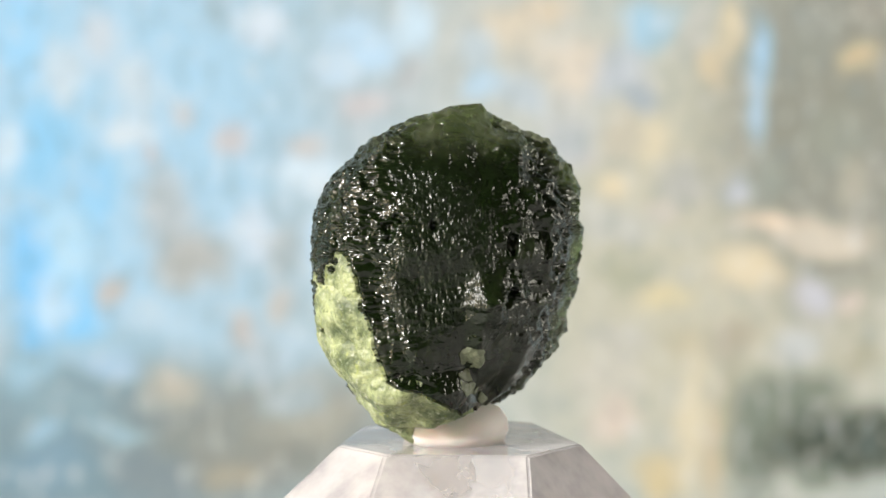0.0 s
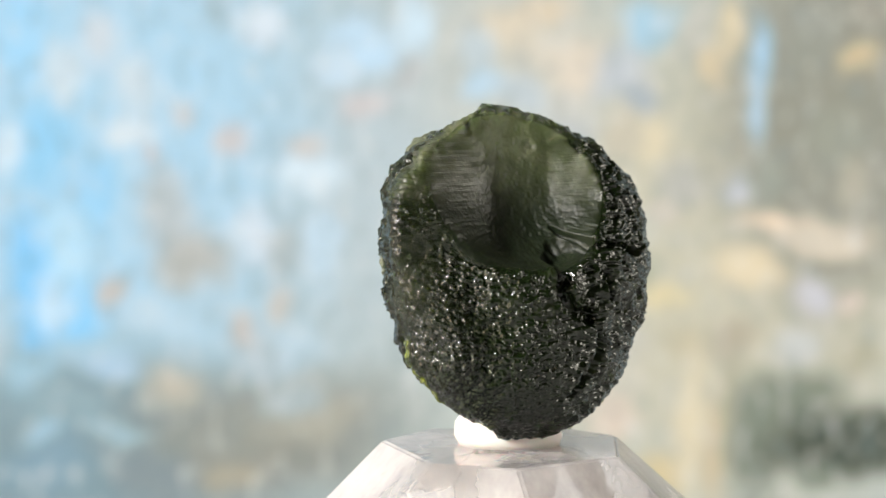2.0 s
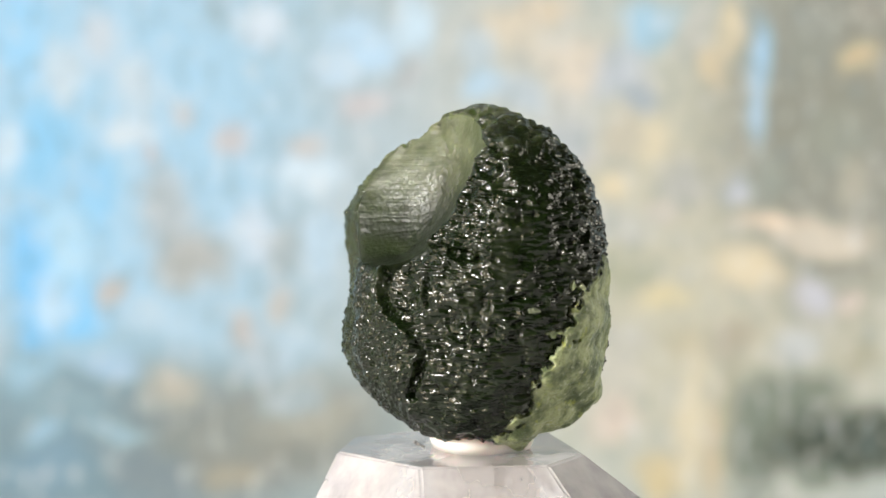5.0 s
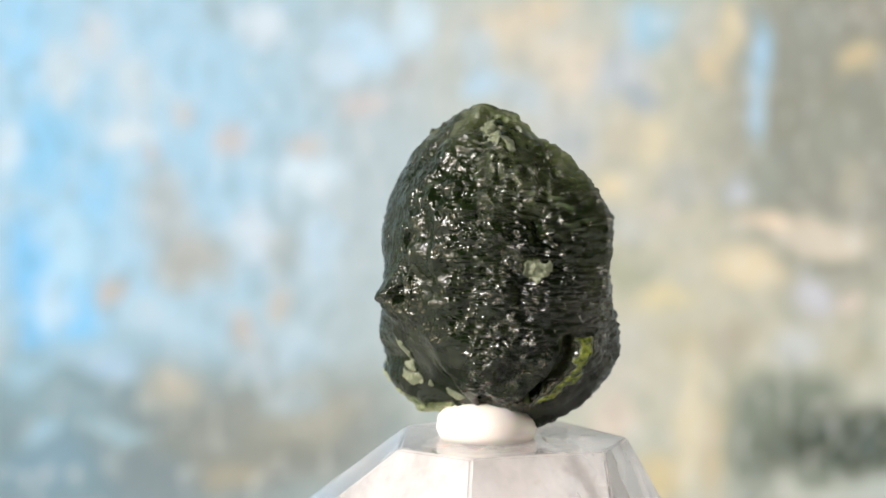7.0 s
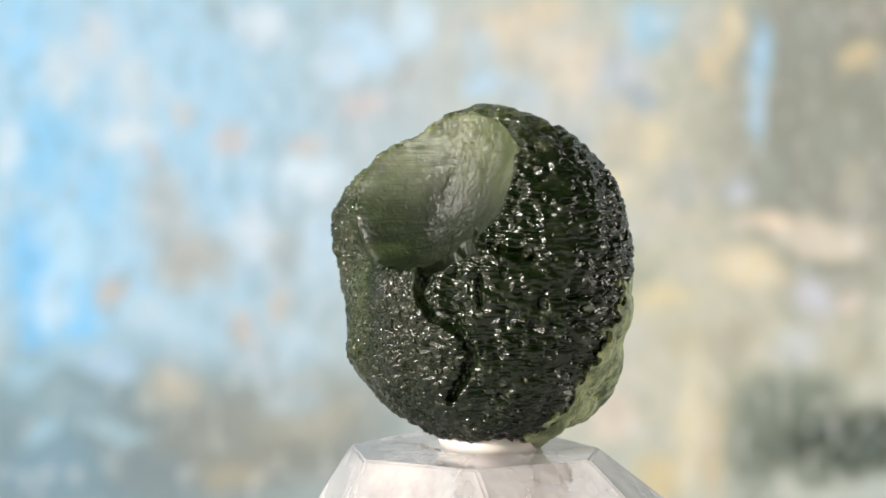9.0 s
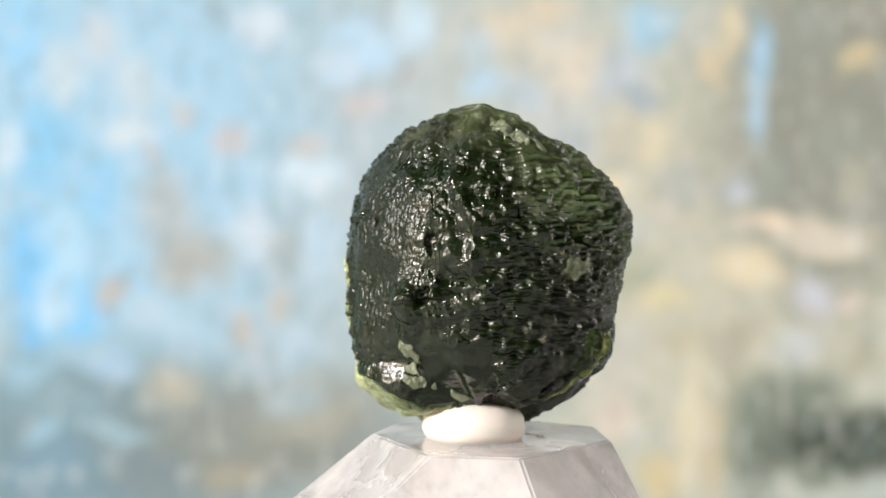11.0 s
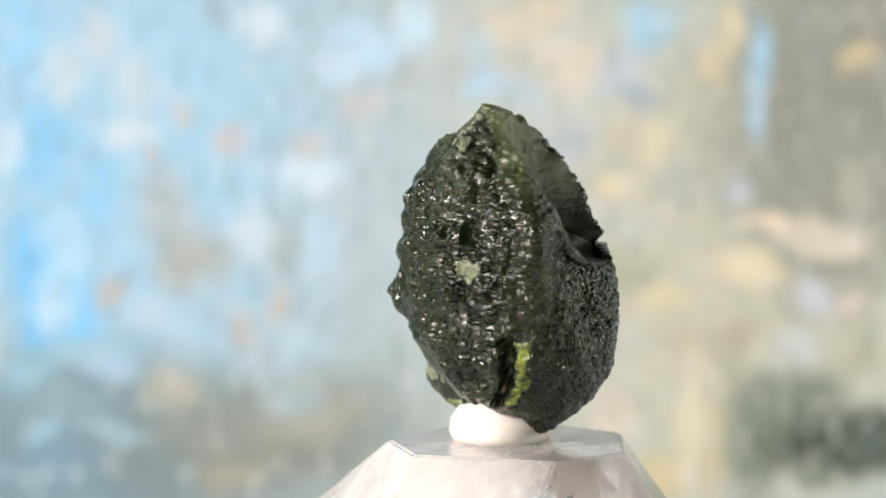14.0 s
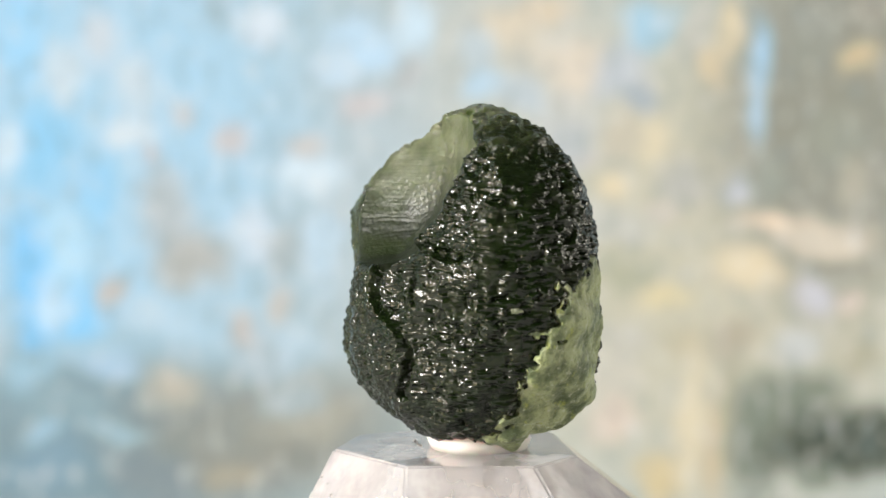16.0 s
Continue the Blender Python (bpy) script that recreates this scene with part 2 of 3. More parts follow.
    blob(360, 530, 60, 50, (182, 206, 222))
    blob(270, 570, 80, 50, (192, 214, 230))
    blob(80, 540, 55, 75, (204, 228, 248))
    blob(150, 630, 120, 40, (176, 204, 222))
    blob(50, 670, 80, 40, (170, 202, 220))
    blob(200, 660, 60, 30, (182, 206, 226))
    blob(100, 730, 120, 40, (158, 180, 190))
    blob(60, 775, 60, 25, (176, 206, 224))
    blob(200, 770, 90, 20, (174, 198, 210))
    blob(60, 830, 110, 60, (144, 170, 186))
    blob(270, 850, 90, 60, (144, 156, 162))
    blob(300, 690, 60, 50, (198, 193, 182))
    blob(420, 790, 90, 60, (158, 158, 150))
    blob(390, 750, 80, 80, (158, 162, 158))
    blob(400, 845, 60, 40, (180, 174, 160))
    blob(550, 740, 120, 60, (178, 177, 168))
    blob(460, 610, 80, 70, (188, 202, 212))
    blob(430, 570, 30, 40, (202, 197, 196))
    blob(510, 530, 30, 40, (200, 198, 196))
    blob(530, 610, 70, 60, (190, 210, 224))
    blob(510, 700, 80, 40, (184, 196, 202))
    # upper right: cream patches over grey
    blob(900, 60, 80, 80, (218, 209, 194))
    blob(1010, 120, 80, 60, (224, 214, 202))
    blob(980, 20, 80, 40, (218, 206, 188))
    blob(1150, 70, 60, 60, (174, 206, 226))
    blob(840, 100, 60, 70, (196, 208, 216))
    blob(850, 160, 60, 30, (188, 212, 230))
    blob(1100, 140, 80, 60, (198, 204, 212))
    blob(1130, 185, 40, 25, (178, 186, 196))
    blob(920, 180, 60, 40, (196, 206, 214))
    blob(1230, 60, 35, 80, (196, 196, 190))
    blob(1290, 50, 30, 62, (224, 211, 184))
    blob(1270, 120, 30, 40, (214, 201, 176))
    blob(1345, 90, 22, 90, (176, 206, 228))
    blob(1330, 170, 20, 90, (182, 206, 224))
    blob(1430, 60, 60, 80, (160, 162, 154))
    blob(1520, 110, 55, 35, (210, 195, 166))
    blob(1540, 20, 60, 40, (170, 166, 156))
    blob(1500, 250, 80, 70, (164, 166, 156))
    blob(1350, 300, 40, 70, (164, 168, 160))
    blob(1150, 245, 50, 45, (222, 212, 190))
    blob(1095, 325, 38, 32, (226, 214, 190))
    blob(1090, 240, 40, 50, (204, 198, 184))
    blob(1030, 280, 30, 25, (218, 207, 196))
    blob(1000, 240, 70, 90, (196, 200, 204))
    blob(1300, 320, 30, 40, (200, 204, 212))
    blob(1220, 310, 60, 60, (188, 188, 184))
    blob(1180, 370, 40, 30, (210, 203, 196))
    blob(1370, 388, 90, 30, (234, 217, 198))
    blob(1470, 412, 110, 40, (222, 212, 198))
    blob(1080, 400, 110, 60, (200, 200, 194))
    blob(1520, 330, 60, 60, (186, 182, 170))
    # lower right: straw, with a dark shape in the corner
    blob(1100, 480, 90, 40, (184, 184, 166))
    blob(1170, 520, 60, 30, (222, 211, 180))
    blob(1320, 480, 80, 50, (228, 215, 190))
    blob(1430, 520, 50, 50, (206, 206, 214))
    blob(1500, 545, 35, 30, (230, 215, 206))
    blob(1400, 620, 50, 60, (204, 206, 206))
    blob(1210, 600, 60, 40, (196, 190, 170))
    blob(1290, 600, 50, 50, (186, 178, 162))
    blob(1100, 600, 60, 50, (200, 198, 190))
    blob(1080, 680, 60, 70, (208, 204, 194))
    blob(1220, 740, 38, 180, (222, 212, 190))
    blob(1090, 740, 40, 40, (218, 205, 194))
    blob(1275, 790, 40, 120, (204, 192, 168))
    blob(1170, 850, 60, 60, (212, 198, 164))
    blob(1530, 650, 60, 40, (180, 176, 156))
    blob(1300, 690, 30, 80, (182, 178, 160))
    blob(1350, 790, 70, 150, (140, 147, 136))
    blob(1420, 720, 110, 70, (138, 145, 133))
    blob(1490, 790, 160, 75, (84, 92, 80))
    blob(1560, 800, 90, 80, (88, 96, 84))
    blob(1470, 850, 60, 30, (136, 144, 132))
    blob(1515, 690, 30, 25, (186, 182, 166))
    tone = 0.6 * (tone / 0.6) ** 1.18
    rows, cols = X.shape
    front = grid.reshape(-1, 3)
    rear = front + np.array([0, 0.02, 0])
    idx = np.arange(rows * cols).reshape(rows, cols)
    faces = np.stack([idx[:-1, :-1], idx[:-1, 1:], idx[1:, 1:], idx[1:, :-1]], -1).reshape(-1, 4)
    loop = np.concatenate([idx[0, :], idx[1:, -1], idx[-1, -2::-1], idx[-2:0:-1, 0]])
    after = np.roll(loop, -1)
    m = rows * cols
    sides = np.stack([after, loop, loop + m, after + m], -1)
    ob = fill("backdrop", np.concatenate([front, rear]), np.concatenate([faces, faces[:, ::-1] + m, sides]), MAT_BACK)
    layer = ob.data.color_attributes.new("patches", "FLOAT_COLOR", "POINT")
    rgba = np.concatenate([tone.reshape(-1, 3), np.ones((m, 1))], 1)
    layer.data.foreach_set("color", np.concatenate([rgba, rgba]).astype(np.float32).ravel())
    ob.data.polygons.foreach_set("use_smooth", [False] * len(ob.data.polygons))
    return ob



tagged(part("ground", slab(-6, 6, -6, 6, -0.80, -0.75), MAT_GROUND), "plain grey floor under the table", "floor", kind="structure")


def walls():
    """A plain unseen room added round the table to block the sky; daylight comes in by a wide opening on the sunny
    side, and a small one across from it holds the added lamp.
    """
    lo, hi, x, y0, y1, th = -0.75, 1.95, 1.7, -2.6, 1.6, 0.12
    def pierced(at_x, wy0, wy1, wz0, wz1):
        bm = bmesh.new()
        for a in ((y0, wy0, lo, hi), (wy1, y1, lo, hi), (wy0, wy1, lo, wz0), (wy0, wy1, wz1, hi)):
            m = pose(at_x, (a[0] + a[1]) / 2, (a[2] + a[3]) / 2) @ Matrix.Diagonal((th, a[1] - a[0], a[3] - a[2], 1))
            bmesh.ops.create_cube(bm, size=1, matrix=m)
        return bm

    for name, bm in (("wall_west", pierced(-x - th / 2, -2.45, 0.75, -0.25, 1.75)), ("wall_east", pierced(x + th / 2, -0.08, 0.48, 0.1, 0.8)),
                     ("wall_south", slab(-x - th, x + th, y0 - th, y0, lo, hi)), ("wall_north", slab(-x - th, x + th, y1, y1 + th, lo, hi))):
        tagged(part(name, bm, MAT_WALL), "unseen plain dull plaster wall, added to block the sky", "wall", kind="structure")
    tagged(part("ceiling", slab(-x - th, x + th, y0 - th, y1 + th, hi, hi + th), MAT_WALL), "unseen plain dull plaster ceiling, added to block the sky", "ceiling", kind="structure")


walls()
# unseen support, kept white to bounce light up into the quartz
table = part("table", slab(-0.35, 0.35, -0.45, 0.10, -0.03, 0.0, 0.003), MAT_TABLE)
tagged(table, "unseen white wooden table added under the crystal, bounces light into it", "table")
for lx in (-0.31, 0.31):
    for ly in (-0.41, 0.06):
        part("leg", slab(lx - 0.02, lx + 0.02, ly - 0.02, ly + 0.02, -0.75, -0.03, 0.002), MAT_TABLE, table)
board = backdrop()
board.matrix_world = pose(-67.6 / 3000 * (DIST + BACK_Y), BACK_Y, ZC - BACK_Y * math.tan(TILT))
tagged(board, "softly mottled sky-blue, grey and straw backdrop", "backdrop", kind="structure")


# ---- the stone ----
# the outline's support distance, by height (columns) and by harmonic round the axis (rows: constant, cos 1, sin 1, cos 2, ...)
HULL = np.array([
    [225.3, 6.4, 48.8, -2.6, -150.8],
    [-56.0, 14.7, 8.2, 40.6, -137.0], [28.1, -4.7, 9.0, -21.9, 12.2],
    [11.5, 37.9, -12.4, -8.0, -20.7], [32.8, 19.0, 33.2, -35.8, -10.0],
    [-8.6, -11.1, 6.1, 10.8, 2.0], [3.6, 1.7, 7.0, -4.6, -1.8],
    [-2.7, -13.5, 5.1, 25.5, -19.6], [-0.9, -12.6, -9.6, 17.0, -12.5]])
Z_TOP, Z_LOW = 260.0, -360.0
TOP = -343.0                                       # the stand's polished top, on the same scale


def path_distance(az, z, pts, r):
    """Distance on the stone's skin to a line through points of (azimuth, height)."""
    best = np.full(az.shape, 1e9)
    for (a0, z0), (a1, z1) in zip(pts, pts[1:]):
        k = radians(1) * r
        px, pz = wrap(az - a0) * k, z - z0
        dx, dz = wrap(a1 - a0) * k, z1 - z0
        t = np.clip((px * dx + pz * dz) / (dx * dx + dz * dz), 0, 1)
        best = np.minimum(best, np.hypot(px - t * dx, pz - t * dz))
    return best


def stone():
    NL, NT = 520, 860
    v = np.linspace(-1, 1, NL)
    u = np.sin(v * math.pi / 2)                    # rings crowd towards both ends
    zz = (Z_TOP + Z_LOW) / 2 + u * (Z_TOP - Z_LOW) / 2
    env = np.sqrt(np.clip(1 - u * u, 0, 1))
    powers = np.stack([u ** j for j in range(5)], 0)
    coef = (HULL @ powers) * env                   # harmonics by ring
    psi = np.linspace(0, 2 * math.pi, 240, endpoint=False)
    h = coef[0][:, None] + 0 * psi
    for k in (2, 3, 4):
        h = h + coef[2 * k - 1][:, None] * np.cos(k * psi) + coef[2 * k][:, None] * np.sin(k * psi)
    h = np.maximum(h, 0.02 * env[:, None] * 200)
    th = np.linspace(0, 2 * math.pi, NT, endpoint=False)
    r = np.full((NL, NT), 1e9)
    for j, p in enumerate(psi):
        c = np.cos(th - p)
        ok = c > 0.05
        r[:, ok] = np.minimum(r[:, ok], h[:, j:j + 1] / c[ok])
    for _ in range(3):
        r = (np.roll(r, 2, 1) + np.roll(r, -2, 1) + np.roll(r, 1, 1) + np.roll(r, -1, 1) + r) / 5
    P = np.stack([coef[1][:, None] + r * np.cos(th), coef[2][:, None] + r * np.sin(th), np.repeat(zz[:, None], NT, 1)], -1)

    def normals(P):
        a = np.roll(P, -1, 1) - np.roll(P, 1, 1)
        b = np.gradient(P, axis=0)
        m = np.cross(a, b)
        return m / np.maximum(np.linalg.norm(m, axis=-1, keepdims=True), 1e-9)

    az = np.degrees(np.arctan2(P[..., 1], P[..., 0]))
    z = P[..., 2].copy()
    rr = np.hypot(P[..., 0], P[..., 1])
    N = normals(P)

    # the fresh fracture low on one edge, with a ragged border
    rag = 6 * vnoise(P / 38, 3) + 4 * vnoise(P / 14, 4)
    border = np.interp(z, [-330, -290, -240, -215, -120, -10, 5], [-112, -112, -114, -131, -137, -143, -146])
    inner = np.interp(z, [-330, -260, -180, -90, -30, 5], [-193, -183, -178, -170, -164, -154])
    turn_in = wrap(az - 60) + 60 - 360 * (wrap(az - 60) > 60)                   # runs from -240 to 120
    fresh = ramp(border + 0.25 * rag - turn_in, 0, 2.0) * ramp(turn_in - inner + 1.7 * rag, 0, 2.0) * ramp(5 + rag - z, 0, 6)
    far_in = (turn_in - inner) / 14 + 0.75 * vnoise(P / 15, 46) + 0.45 * vnoise(P / 7, 47)     # crumbs of skin left on it
    fresh = fresh * ramp(far_in, 0.15, 0.3)

    # the spoon-shaped hollow at the top
    hollow_at = np.array([210 * math.cos(radians(109)), 210 * math.sin(radians(109)), 222.0])
    size = np.array([200.0, 158.0, 246.0])
    turn = np.array([[math.cos(radians(20)), math.sin(radians(20)), 0], [-math.sin(radians(20)), math.cos(radians(20)), 0], [0, 0, 1]])
    Q = ((P - hollow_at) @ turn.T) / size
    W = np.stack([np.cos(th)[None] + 0 * z, np.sin(th)[None] + 0 * z, 0 * z], -1) @ turn.T / size
    a2, b2, c2 = (W * W).sum(-1), (Q * W).sum(-1), (Q * Q).sum(-1) - 1
    disc = np.maximum(b2 * b2 - a2 * c2, 0)
    inside = c2 < 0
    push = np.where(inside, (b2 + np.sqrt(disc)) / a2, 0)
    push = np.minimum(push, r * 0.75)
    for _ in range(7):
        push = (np.roll(push, 1, 1) + np.roll(push, -1, 1) + 2 * push) / 4
        push[1:-1] = (push[:-2] + push[2:] + 2 * push[1:-1]) / 4
    P = P - push[..., None] * np.stack([np.cos(th)[None] + 0 * z, np.sin(th)[None] + 0 * z, 0 * z], -1)
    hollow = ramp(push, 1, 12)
    N = normals(P)

    # skin: wrinkles that run round the stone, blunt lumps and small pits
    edge = 34 * vnoise(P / 70, 41) + 14 * vnoise(P / 22, 42)
    smooth = ramp(165 - np.abs(z + 5) + edge, 0, 60) * ramp(34 - np.abs(wrap(az + 108)) + 0.5 * edge, 0, 24)
    low = ramp(-140 - z, 0, 40) * ramp(55 - np.abs(wrap(az + 62)), 0, 20)
    # the hollowed facet between the fracture's sharp ridge and the overhanging lip
    crest = border + 1.5
    dish_z = ramp(15 - z, 0, 70) * ramp(z + 232, 0, 26)
    dish = ramp(wrap(az) - crest, 0, 26) * ramp(-88 - wrap(az), 0, 10) * dish_z
    calm = np.clip(1 - 0.92 * smooth - 0.85 * low - 0.95 * hollow, 0.04, 1)
    grain = np.clip(ramp(48 - np.abs(wrap(az - 88)), 0, 25) + hollow, 0, 1)      # pebbly side
    lump = vnoise(P / 60, 11) * 7 + vnoise(P / 30, 12) * 5
    rows = 1 - np.abs(vnoise(P / np.array([24, 24, 9.0]), 13))
    beads = vnoise(P / 7.5, 14)
    rough = vnoise(P / 15.0, 23)
    pit = ramp(vnoise(P / 13, 15), 0.25, 0.7)
    ends = np.clip(env[:, None] * 2.2, 0, 1)
    flow = np.clip(ramp(66 - np.abs(wrap(az + 78) + 0.5 * edge), 0, 30) - grain, 0, 1)
    craggy = ramp(70 - np.abs(wrap(az + 10)), 0, 40)                             # the coarse, knobbly side
    d = lump * (0.35 + 0.65 * calm + 0.6 * craggy * (1 - low))
    calm = calm * (1 - 0.85 * fresh)
    d = d + calm * (1 - grain) * (1 - 0.75 * flow) * (8.0 * (rows - 0.6) - 4.0 * pit) + calm * grain * 3.2 * beads
    d = d + calm * craggy * (4.5 * rough + 8.0 * np.minimum(vnoise(P / 34, 24), 0.1))
    bend = P + 14 * np.stack([vnoise(P / 45, 60), vnoise(P / 45, 61), vnoise(P / 45, 62)], -1)
    fold = 1 - np.abs(vnoise(bend / np.array([23, 23, 32.0]), 63))
    d = d + flow * (1 - 0.75 * smooth) * (0.35 + 0.65 * calm) * (1 - low) * (1 - fresh) * (4.0 * (fold - 0.7) + 3 * (0.6 - np.abs(vnoise(bend / np.array([10, 10, 20.0]), 64))))
    d = d + calm * (1 - 0.7 * flow) * 2.2 * vnoise(P / np.array([11, 11, 4.0]), 25)
    d = d + smooth * (0.9 * vnoise(P / np.array([5, 5, 12.0]), 16) + 2.2 * vnoise(P / np.array([26, 26, 45.0]), 26) + 1.3 * vnoise(P / 9, 43))
    d = d + hollow * (0.9 * vnoise(P / 5.0, 27) + 1.0 * vnoise(P / np.array([14, 14, 40.0]), 34))
    # the fracture lies a little deeper than the skin around it
    steps = 7 * vnoise(P / np.array([34, 34, 50.0]), 17) + 2.5 * vnoise(P / 15, 18) + 1.2 * vnoise(P / 7, 44)
    d = d + fresh * (-4 + 0.5 * steps)
    d = d - 19 * dish - 9 * ramp(7 - np.abs(wrap(az) - crest - 5), 0, 5) * dish_z
    # the stone is fuller at both ends of its flat
    d = d + 9 * ramp(45 - np.abs(wrap(az - 32)), 0, 30) * ramp(110 - np.abs(z - 90), 0, 80)
    d = d + 3 * ramp(26 - np.abs(wrap(az + 155)), 0, 20) * ramp(130 - np.abs(z + 120), 0, 70)
    # the smooth lower facet lies deep under the lip
    d = d - 11 * ramp(32 - np.abs(wrap(az + 76)), 0, 22) * ramp(-108 - z, 0, 34) * ramp(z + 300, 0, 50)
    # the flank under the hollow falls away
    d = d - 22 * ramp(26 - np.abs(wrap(az - 79)), 0, 24) * ramp(150 - np.abs(z + 40), 0, 120) * (1 - hollow)
    # the hooked groove and its tail, of uneven width
    hook = path_distance(az, z, [(162, 2), (152, 12), (141, 17), (131, 4), (123, -18), (121, -60), (126, -92), (136, -110)], 235)
    tail = path_distance(az, z, [(136, -110), (139, -135), (142, -165), (137, -205), (131, -240)], 235)
    wide = 9 + 5 * vnoise(P / 30, 19) + 3 * vnoise(P / 9, 28)
    arm = 5 * ramp(150 - np.abs(wrap(az - 125)) * 10, 0, 60)
    d = d - 20 * ramp(wide + 4 + arm - hook, 0, 12) - 15 * ramp(wide + 1 - tail, 0, 10)
    spur = path_distance(az, z, [(140, 22), (140, 38)], 235)
    rib = path_distance(az, z, [(144, -30), (145, -75)], 235)
    d = d - 12 * ramp(9 - spur, 0, 8) - 12 * ramp(10 + 0.5 * wide - 6 - rib, 0, 9)
    # the slot low on the thick side
    slot = path_distance(az, z, [(44, -150), (47, -205), (50, -262)], 185)
    d = d - 24 * ramp(15 - slot + 4 * vnoise(P / 16, 20), 0, 12)
    for a0, z0, s0, k0 in ((-71, -75, 9, 16), (-115, 50, 8, 12), (-67, 22, 10, 14), (25, 40, 10, 12), (-131, 44, 10, 13)):
        q = np.hypot(wrap(az - a0) * radians(1) * rr, (z - z0) * 0.7) + 8 * vnoise(P / 12, 29)
        d = d - k0 * ramp(s0 * 1.6 - q, 0, s0 * 1.1)
    # a ledge that overhangs the smooth lower facet
    brink = -84 + 0.5 * wrap(az + 80) + 6 * vnoise(P / 24, 45)
    ledge = ramp(z - brink, -5, 3) * ramp(brink + 75 - z, 0, 75) * ramp(26 - np.abs(wrap(az + 78)), 0, 12)
    lip = np.hypot(wrap(az + 83) * radians(1) * rr, (z + 88) * 0.75)
    d = d + 11 * ledge + 14 * ramp(34 - lip, 0, 30)
    # the crumbly foot of the fracture bulges out
    d = d + 13 * ramp(27 - np.abs(wrap(az + 121)), 0, 22) * ramp(-205 - z, 0, 32) * ramp(z + 318, 0, 34)
    # nicks along the rim of the hollow
    nick = ramp(vnoise(P / 26, 31), 0.15, 0.5) * ramp(z, 120, 190) * ramp(30 - np.abs(np.abs(wrap(az - 110)) - 48), 0, 26)
    d = d - 26 * nick * (1 - 0.8 * hollow)
    P = P + N * (d * ends)[..., None]
    P[..., 2] = np.where(P[..., 2] > 240, 240 + 0.85 * (P[..., 2] - 240), P[..., 2])
    # the underside slopes up towards one end
    sole = -296 + 0.33 * np.maximum(P[..., 0] + 86, 0) + 0.3 * np.maximum(np.minimum(P[..., 0], 140) - 29, 0) - 400 * (1 - ramp(-P[..., 1], -20, 50))
    P[..., 2] = np.where(P[..., 2] < sole, sole + 0.12 * (P[..., 2] - sole), P[..., 2])
    under = TOP + 3
    P[..., 2] = np.where(P[..., 2] < under, under + 0.08 * (P[..., 2] - under), P[..., 2])

    # thin places, made paler by height and side as if lit through: the top, the upper wall of the hollow, the two
    # narrow rims
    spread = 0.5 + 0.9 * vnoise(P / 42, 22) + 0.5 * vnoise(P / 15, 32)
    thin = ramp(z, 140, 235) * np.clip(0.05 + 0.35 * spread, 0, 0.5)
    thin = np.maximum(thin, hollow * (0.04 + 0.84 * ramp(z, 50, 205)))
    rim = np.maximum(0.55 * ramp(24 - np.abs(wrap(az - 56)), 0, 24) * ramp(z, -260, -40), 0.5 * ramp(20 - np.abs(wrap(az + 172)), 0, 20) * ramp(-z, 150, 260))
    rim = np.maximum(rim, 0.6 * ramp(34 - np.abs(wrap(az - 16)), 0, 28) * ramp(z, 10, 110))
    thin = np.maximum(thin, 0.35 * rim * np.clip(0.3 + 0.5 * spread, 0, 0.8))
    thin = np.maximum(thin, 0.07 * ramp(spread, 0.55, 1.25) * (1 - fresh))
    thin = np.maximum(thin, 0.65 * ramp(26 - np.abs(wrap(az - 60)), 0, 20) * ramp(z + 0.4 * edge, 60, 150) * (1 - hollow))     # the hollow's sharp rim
    # strip beside the slot where the shine-through is painted in
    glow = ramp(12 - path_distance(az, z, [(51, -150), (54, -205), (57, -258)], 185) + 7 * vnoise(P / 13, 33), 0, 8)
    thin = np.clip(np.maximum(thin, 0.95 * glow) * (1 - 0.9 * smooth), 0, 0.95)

    # clear edges of the flattened stone, where light passes through
    clear = 0.85 * ramp(44 - np.abs(wrap(az - 35)), 0, 30) * ramp(z, -330, -120)
    clear = np.maximum(clear, 0.3 * ramp(40 - np.abs(wrap(az + 160)), 0, 26) * ramp(z + 0.4 * edge, 100, 200))
    clear = np.maximum(clear, 0.85 * ramp(z + 0.7 * edge, 150, 250))
    clear = np.maximum(clear, 0.6 * ramp(24 - np.abs(wrap(az - 74)), 0, 20) * ramp(-z, -60, 60))
    clear = np.clip(clear * np.clip(0.75 + 0.5 * spread, 0.2, 1) * (1 - 0.8 * smooth), 0, 0.9)

    chips = np.full(z.shape, 9.0)
    for a0, z0, sx, sz in ((-92, -182, 19, 20), (-99, -228, 13, 18), (27, -25, 20, 20), (14, 200, 12, 30), (22, 178, 9, 14), (-84, -264, 9, 8), (-178, -82, 10, 8)):
        q = np.hypot(wrap(az - a0) * radians(1) * rr / sx, (z - z0) / sz) + 0.45 * vnoise(P / 11, 21)
        chips = np.minimum(chips, q)

    idx = np.arange(NL * NT).reshape(NL, NT)
    nxt = np.roll(idx, -1, 1)
    quads = np.stack([idx[:-1], nxt[:-1], nxt[1:], idx[1:]], -1).reshape(-1, 4)
    co = P.reshape(-1, 3) * S
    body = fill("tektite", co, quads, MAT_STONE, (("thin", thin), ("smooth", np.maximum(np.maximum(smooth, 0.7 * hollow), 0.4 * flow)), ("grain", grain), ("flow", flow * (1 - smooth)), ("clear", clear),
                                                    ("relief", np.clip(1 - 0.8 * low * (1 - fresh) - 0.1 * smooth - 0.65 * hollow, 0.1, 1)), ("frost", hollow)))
    tagged(body, "dark bottle-green glassy stone with a pale fresh fracture", "stone")

    N = normals(P).reshape(-1, 3)

